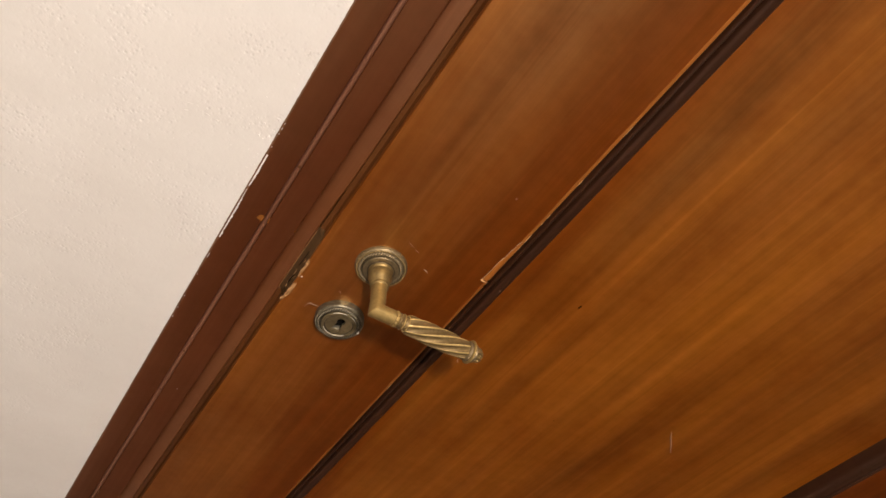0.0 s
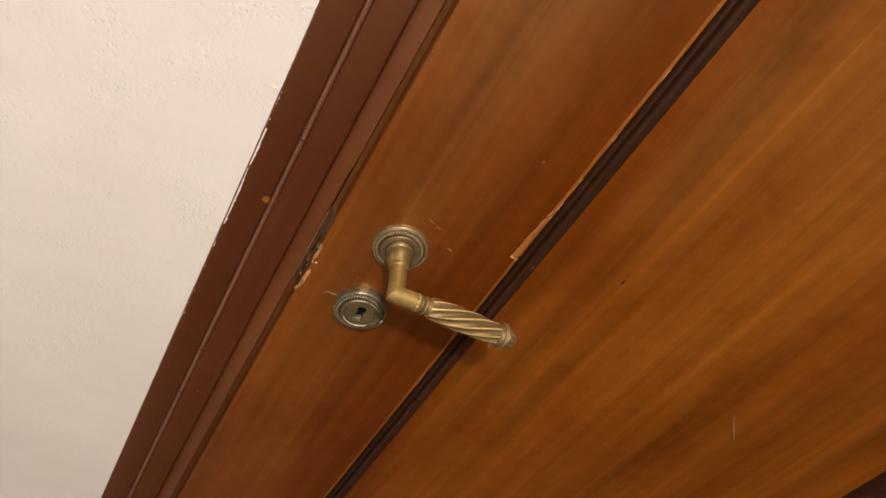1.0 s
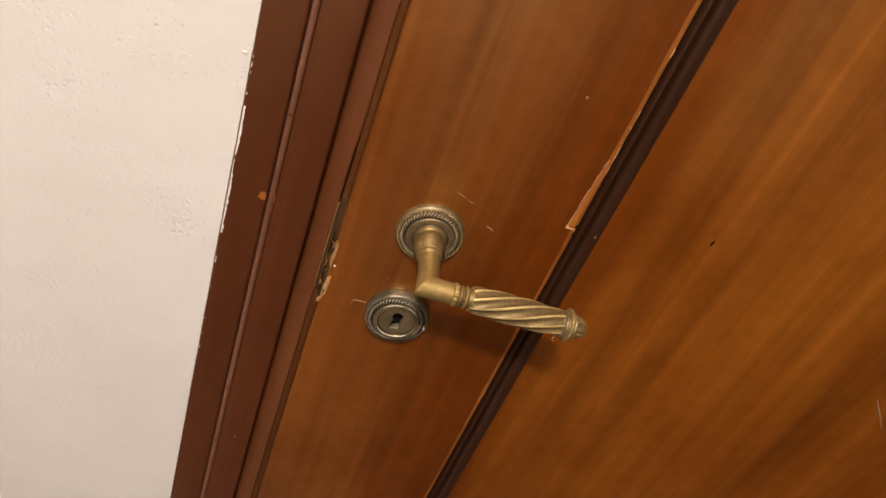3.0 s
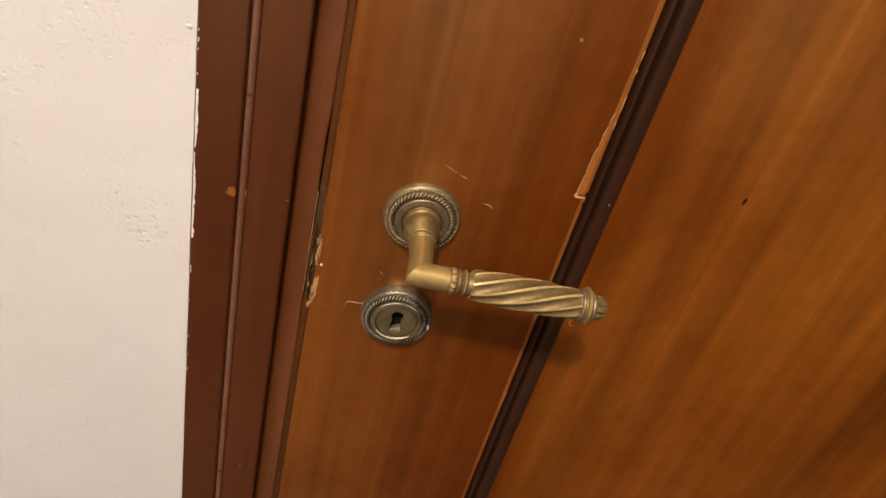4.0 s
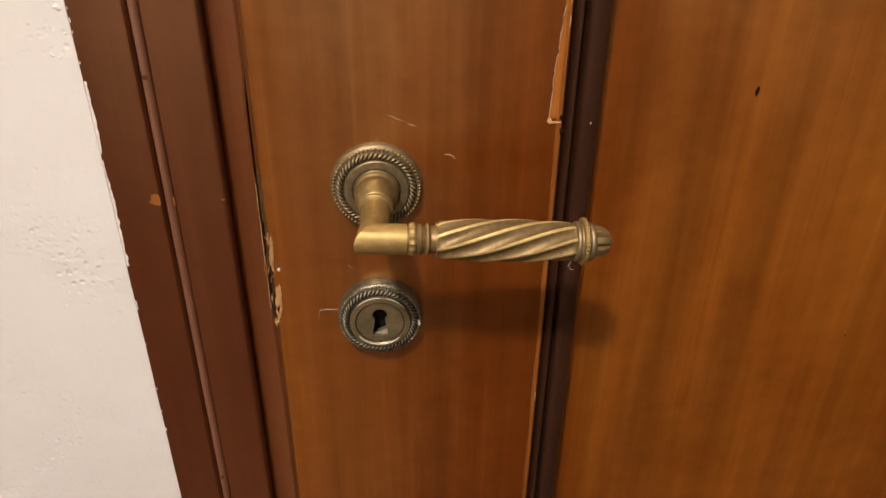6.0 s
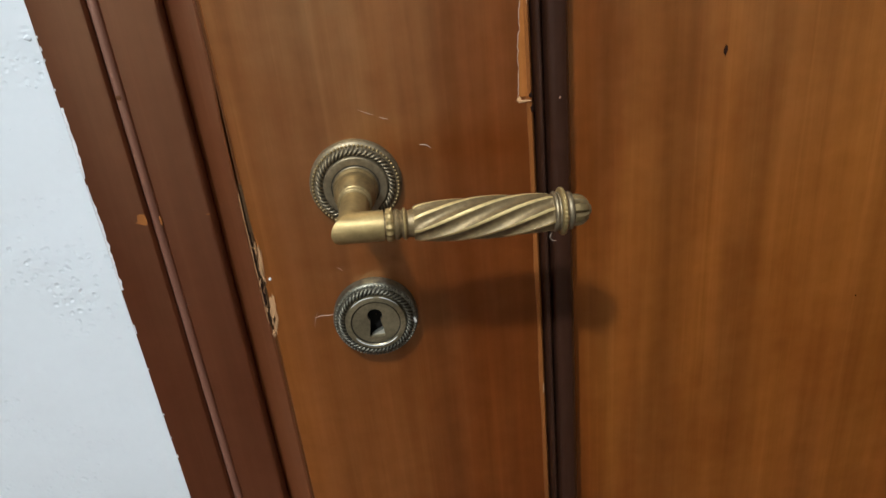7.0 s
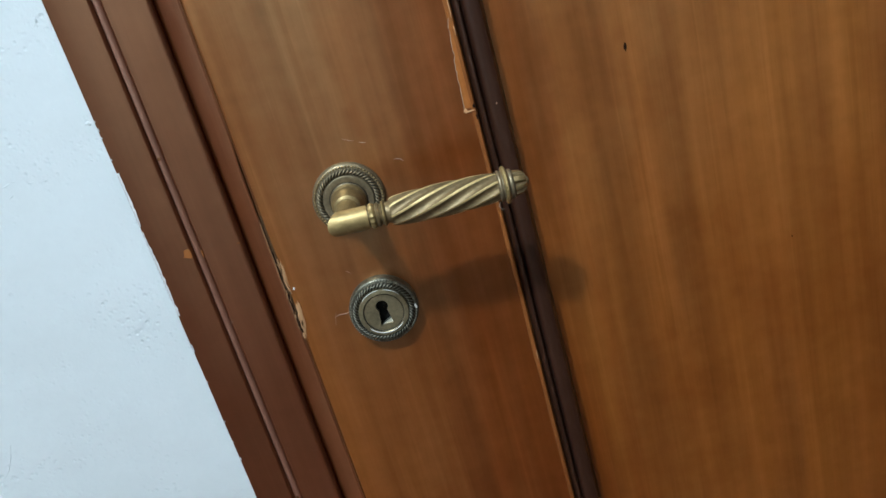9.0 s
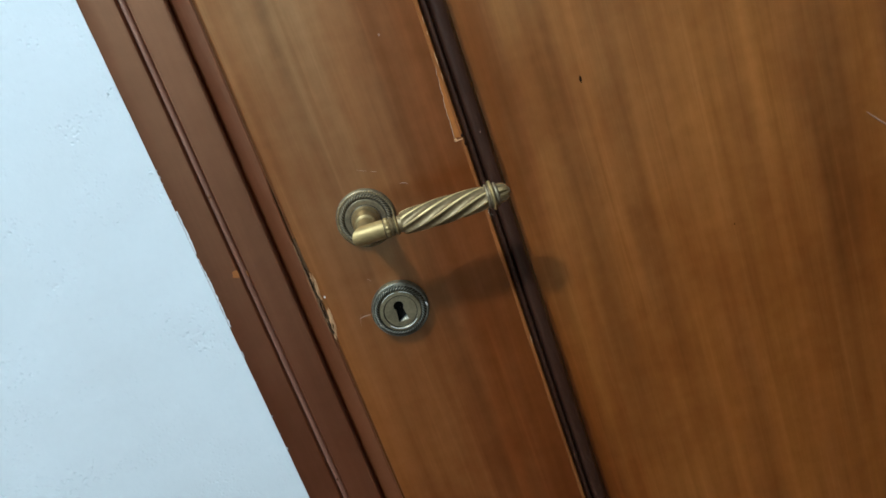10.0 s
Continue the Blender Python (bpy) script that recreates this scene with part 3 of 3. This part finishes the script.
part("neck_collar", turned([(0.0118, 0.0076), (0.0118, 0.0094), (0.0114, 0.0103), (0.0108, 0.0109), (0.0106, 0.0118), (0.0109, 0.0130), (0.0113, 0.0155), (0.0110, 0.0182), (0.0099, 0.0215),
                            (0.0080, 0.0243), (0.0078, 0.0250), (0.0078, 0.0292), (0.0072, 0.0300), (0.0, 0.0300)], Matrix.Translation(ROSE_AT) @ OUT, 64), BRASS, handle, "bell-shaped brass collar at the rosette")
for h in (0.0249, 0.0284):
    part("thin_ring", turned([(0.0077, h), (0.0085, h + 0.0002), (0.0088, h + 0.0005), (0.0085, h + 0.0008), (0.0077, h + 0.0010)], Matrix.Translation(ROSE_AT) @ OUT, 56), BRASS, handle)

# neck and elbow: one tube with a mitred corner; the lever droops by a hair
REACH, DROOP = 0.0605, radians(2.9)
ELBOW = Matrix.Translation((-0.0020, -REACH, 1.0491)) @ Matrix.Rotation(radians(1.2), 4, "Z") @ Matrix.Rotation(DROOP, 4, "Y")
bm = bmesh.new()
seg = 48
rings = []
for kind, v in (("n", 0.0285), ("n", 0.038), ("n", 0.047), ("m", 0.012), ("m", 0.0), ("l", 0.010), ("l", 0.0172)):
    ring = []
    for k in range(seg):
        a = 2 * math.pi * k / seg
        u, w = math.cos(a), math.sin(a)
        if kind == "n":
            r = 0.0073
            ring.append(Vector((r * u, -v, ROSE_AT.z + r * w)))
        elif kind == "m":
            r = 0.0074
            ring.append(ELBOW @ Vector((r * u, r * u + v * 0.08, r * w)))
        else:
            r = 0.0073
            ring.append(ELBOW @ Vector((v, r * u, r * w)))
    rings.append(ring)
loft(bm, rings)
part("neck", bm, WORN, handle, "smooth polished brass neck with a mitred elbow", 40)

ALONG = ELBOW @ Matrix.Rotation(radians(90), 4, "Y")       # local z runs along the lever
# collar of rings between neck and grip; the first ring is faceted
bm = turned([(0.0058, 0.0166), (0.0062, 0.0172), (0.0063, 0.0180), (0.0062, 0.0216), (0.0070, 0.0222), (0.0074, 0.0230), (0.0071, 0.0240), (0.0064, 0.0245), (0.0062, 0.0252),
             (0.0068, 0.0258), (0.0075, 0.0264), (0.0075, 0.0272), (0.0068, 0.0278), (0.0064, 0.0284), (0.0066, 0.0300), (0.0072, 0.0322), (0.0, 0.0322)], ALONG, 48)
part("collar", bm, PATINA_SHADE, handle, "patinated ringed collar")
bm = bmesh.new()
rings = []
for h, r in ((0.0178, 0.0062), (0.0181, 0.0074), (0.0192, 0.0080), (0.0203, 0.0080), (0.0213, 0.0074), (0.0217, 0.0062)):
    rings.append([ALONG @ Vector((r * (1 - 0.075 * (k % 2)) * math.cos(2 * math.pi * k / 28), r * (1 - 0.075 * (k % 2)) * math.sin(2 * math.pi * k / 28), h)) for k in range(28)])
loft(bm, rings)
part("faceted_ring", bm, WORN, handle, "", 8)
part("thin_ring", turned([(0.0064, 0.0259), (0.0076, 0.0263), (0.0079, 0.0268), (0.0076, 0.0273), (0.0064, 0.0277)], ALONG, 48), WORN, handle)

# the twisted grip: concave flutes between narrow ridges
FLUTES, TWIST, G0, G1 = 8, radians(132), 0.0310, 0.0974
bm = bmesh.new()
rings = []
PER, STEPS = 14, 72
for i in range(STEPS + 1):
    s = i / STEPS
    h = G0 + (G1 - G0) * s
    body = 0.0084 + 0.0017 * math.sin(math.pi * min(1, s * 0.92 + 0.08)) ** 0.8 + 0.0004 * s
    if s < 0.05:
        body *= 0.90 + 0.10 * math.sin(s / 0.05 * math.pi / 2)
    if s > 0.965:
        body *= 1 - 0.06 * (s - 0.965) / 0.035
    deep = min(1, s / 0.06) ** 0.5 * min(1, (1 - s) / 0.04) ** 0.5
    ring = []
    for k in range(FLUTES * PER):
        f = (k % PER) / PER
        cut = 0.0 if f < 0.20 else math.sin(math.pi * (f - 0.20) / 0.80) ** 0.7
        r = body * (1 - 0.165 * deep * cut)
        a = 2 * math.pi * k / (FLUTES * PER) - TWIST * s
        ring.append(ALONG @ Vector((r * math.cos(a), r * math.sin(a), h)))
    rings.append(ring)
# Flute faces take the patina brown, deepened for the shade in the hollows.
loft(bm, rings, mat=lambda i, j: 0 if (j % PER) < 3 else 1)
part("grip", bm, [PALE, PATINA_SHADE], handle, "twisted grip with bright ridges and dark flutes", 40)

part("end_collar", turned([(0.0070, 0.0966), (0.0088, 0.0970), (0.0096, 0.0975), (0.0098, 0.0983), (0.0094, 0.0991), (0.0090, 0.0995), (0.0092, 0.1000), (0.0100, 0.1004),
                           (0.0100, 0.1028), (0.0094, 0.1034), (0.0089, 0.1039), (0.0092, 0.1044), (0.0093, 0.1053), (0.0089, 0.1061), (0.0078, 0.1067), (0.0, 0.1067)], ALONG, 56),
     ROSE, handle, "stepped brass collar at the grip's end")
bm = bmesh.new()
rings = []
for h, r in ((0.1002, 0.0098), (0.1005, 0.0111), (0.1010, 0.01155), (0.1021, 0.01155), (0.1026, 0.0111), (0.1029, 0.0098)):
    rings.append([ALONG @ Vector((r * (1 - 0.022 * (k % 2)) * math.cos(2 * math.pi * k / 72), r * (1 - 0.022 * (k % 2)) * math.sin(2 * math.pi * k / 72), h)) for k in range(72)])
loft(bm, rings)
part("milled_ring", bm, WORN, handle, "", 20)
bm = bmesh.new()
rings = []
for i in range(15):
    s = i / 14
    r0 = 0.0078 * math.sqrt(max(0.0, 1 - (s * 0.88) ** 3.0))
    ring = []
    for k in range(96):
        f = (k % 12) / 12
        cut = 0.0 if f < 0.55 else math.sin(math.pi * (f - 0.55) / 0.45)
        r = r0 * (1 - 0.26 * cut * min(1, 5 * (1.05 - s)))
        ring.append(ALONG @ Vector((r * math.cos(2 * math.pi * k / 96), r * math.sin(2 * math.pi * k / 96), 0.1063 + 0.0080 * s)))
    rings.append(ring)
loft(bm, rings, mat=lambda i, j: 0 if (j % 12) < 6 else 1)
part("bud_knob", bm, [BRASS, PATINA_SHADE], handle, "small fluted bud at the tip", 50)
part("tip_button", turned([(0.0028, 0.1138), (0.0028, 0.1150), (0.0020, 0.1157), (0.0010, 0.1160), (0.0, 0.1160)], ALONG, 20), PATINA_SHADE, handle)
part("fibre", thread([ELBOW @ Vector(c) for c in ((0.0965, -0.004, -0.0085), (0.0950, -0.005, -0.0108), (0.0965, -0.005, -0.0128), (0.0985, -0.004, -0.0135))], 0.00018), FIBRE, handle, "pale fibre caught under the collar")

# ---- the keyhole escutcheon ----
KEY_AT = Vector((-0.0004, 0.0, 0.9633))
plate = thing("keyhole_escutcheon", "round blackened pewter keyhole escutcheon with a rope border", "escutcheon")
KM = Matrix.Translation(KEY_AT) @ OUT
body = part("rim", turned([(0.0244, 0.0), (0.0245, 0.0010), (0.0245, 0.0058), (0.0242, 0.0070), (0.0234, 0.0078), (0.0224, 0.0082), (0.0216, 0.0084), (0.0176, 0.0086),
                           (0.0160, 0.0086), (0.0160, 0.0), (0.0244, 0.0)], KM, 96), PEWTER, plate, "dark blue-grey pewter rim")
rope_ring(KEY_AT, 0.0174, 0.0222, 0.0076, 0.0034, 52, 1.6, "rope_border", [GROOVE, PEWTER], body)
bead_ring(KEY_AT, 0.0231, 0.0082, 0.00086, 72, "bead_border", PEWTER, body)
part("face_ring", turned([(0.0177, 0.0084), (0.0176, 0.0106), (0.0172, 0.0112), (0.0146, 0.0114), (0.0142, 0.0110), (0.0140, 0.0096), (0.0140, 0.0060), (0.0170, 0.0060)], KM, 72), NICKEL, plate, "dull nickel ring")
# Another dark ring paints the shade of the joint round the key plate.
part("groove_shade", turned([(0.0137, 0.0100), (0.0138, 0.01085), (0.0142, 0.01115), (0.0143, 0.0104)], KM, 72), GROOVE, plate)


def worn_glint_arc(r, h, a0, a1, thick):
    pts = [KM @ Vector((r * math.cos(radians(a)), r * math.sin(radians(a)), h + 0.0001 * wander(a * 0.01, 3, 60))) for a in range(a0, a1, 6)]
    part("worn_glint", thread(pts, thick), BRIGHT, plate)


# Low arc: painted glint of the ring's bevel that faces the lamp.
worn_glint_arc(0.0152, 0.01145, 215, 320, 0.00028)
# Upper arcs: worn flecks with the rim's highlight painted in.
worn_glint_arc(0.0174, 0.0110, 35, 78, 0.00024)
worn_glint_arc(0.0174, 0.0110, 88, 140, 0.00022)
worn_glint_arc(0.0236, 0.0074, 190, 235, 0.00028)
part("worn_glint", ragged(rng, 0.0222, 0.9610, 0.0016, 0.0042, -0.0082, 0.0010, 14, 0.3), BRIGHT, plate)


def hole_radius(a):
    """Distance from the plate's centre to the keyhole's outline in the direction a."""
    cx, cy, r = 0.0, 0.0050, 0.0043
    dx, dy = math.cos(a), math.sin(a)
    best = 0.0
    b = dx * cx + dy * cy
    disc = b * b - (cx * cx + cy * cy - r * r)
    if disc >= 0:
        best = max(best, b + math.sqrt(disc))
    # tapered slot below the round hole
    k = 0.0
    while k < 0.016:
        px, py = dx * k, dy * k
        wide = 0.0027 + (0.0040 - py) * 0.14
        if not (-0.0094 <= py <= 0.0050 and abs(px) <= wide):
            break
        k += 0.0001
    return max(best, k)


N = 120
bm = bmesh.new()
rings = []
for mode, h in (("o", 0.0070), ("o", 0.0102), ("o2", 0.0106), ("i", 0.0106), ("i2", 0.0103), ("i2", 0.0085)):
    ring = []
    for k in range(N):
        a = 2 * math.pi * k / N
        r = {"o": 0.01385, "o2": 0.0135}.get(mode)
        if r is None:
            r = hole_radius(a) - (0.00015 if mode == "i2" else 0)
        ring.append(KM @ Vector((r * math.cos(a), r * math.sin(a), h)))
    rings.append(ring)
loft(bm, rings, caps=False)
part("key_plate", bm, NICKEL, plate, "dull nickel plate pierced by a keyhole")
bm = bmesh.new()
loft(bm, [[KM @ Vector((r * math.cos(2 * math.pi * k / 32), r * math.sin(2 * math.pi * k / 32), h)) for k in range(32)] for r, h in ((0.0137, 0.0084), (0.0137, 0.0010), (0.0002, 0.0010))], caps=False)
part("lock_inside", bm, BLACK, plate)
# worn metal ledge low in the keyhole
bm = bmesh.new()
loft(bm, [[KM @ Vector(c) for c in ring] for ring in (
    ((-0.0036, -0.0096, 0.0084), (0.0042, -0.0096, 0.0084), (0.0042, -0.0096, 0.0050), (-0.0036, -0.0096, 0.0050)),
    ((-0.0030, -0.0093, 0.0080), (0.0038, -0.0066, 0.0076), (0.0038, -0.0060, 0.0050), (-0.0030, -0.0092, 0.0050)))])
part("ward", bm, LEDGE, plate, "bright worn ward inside the keyhole")
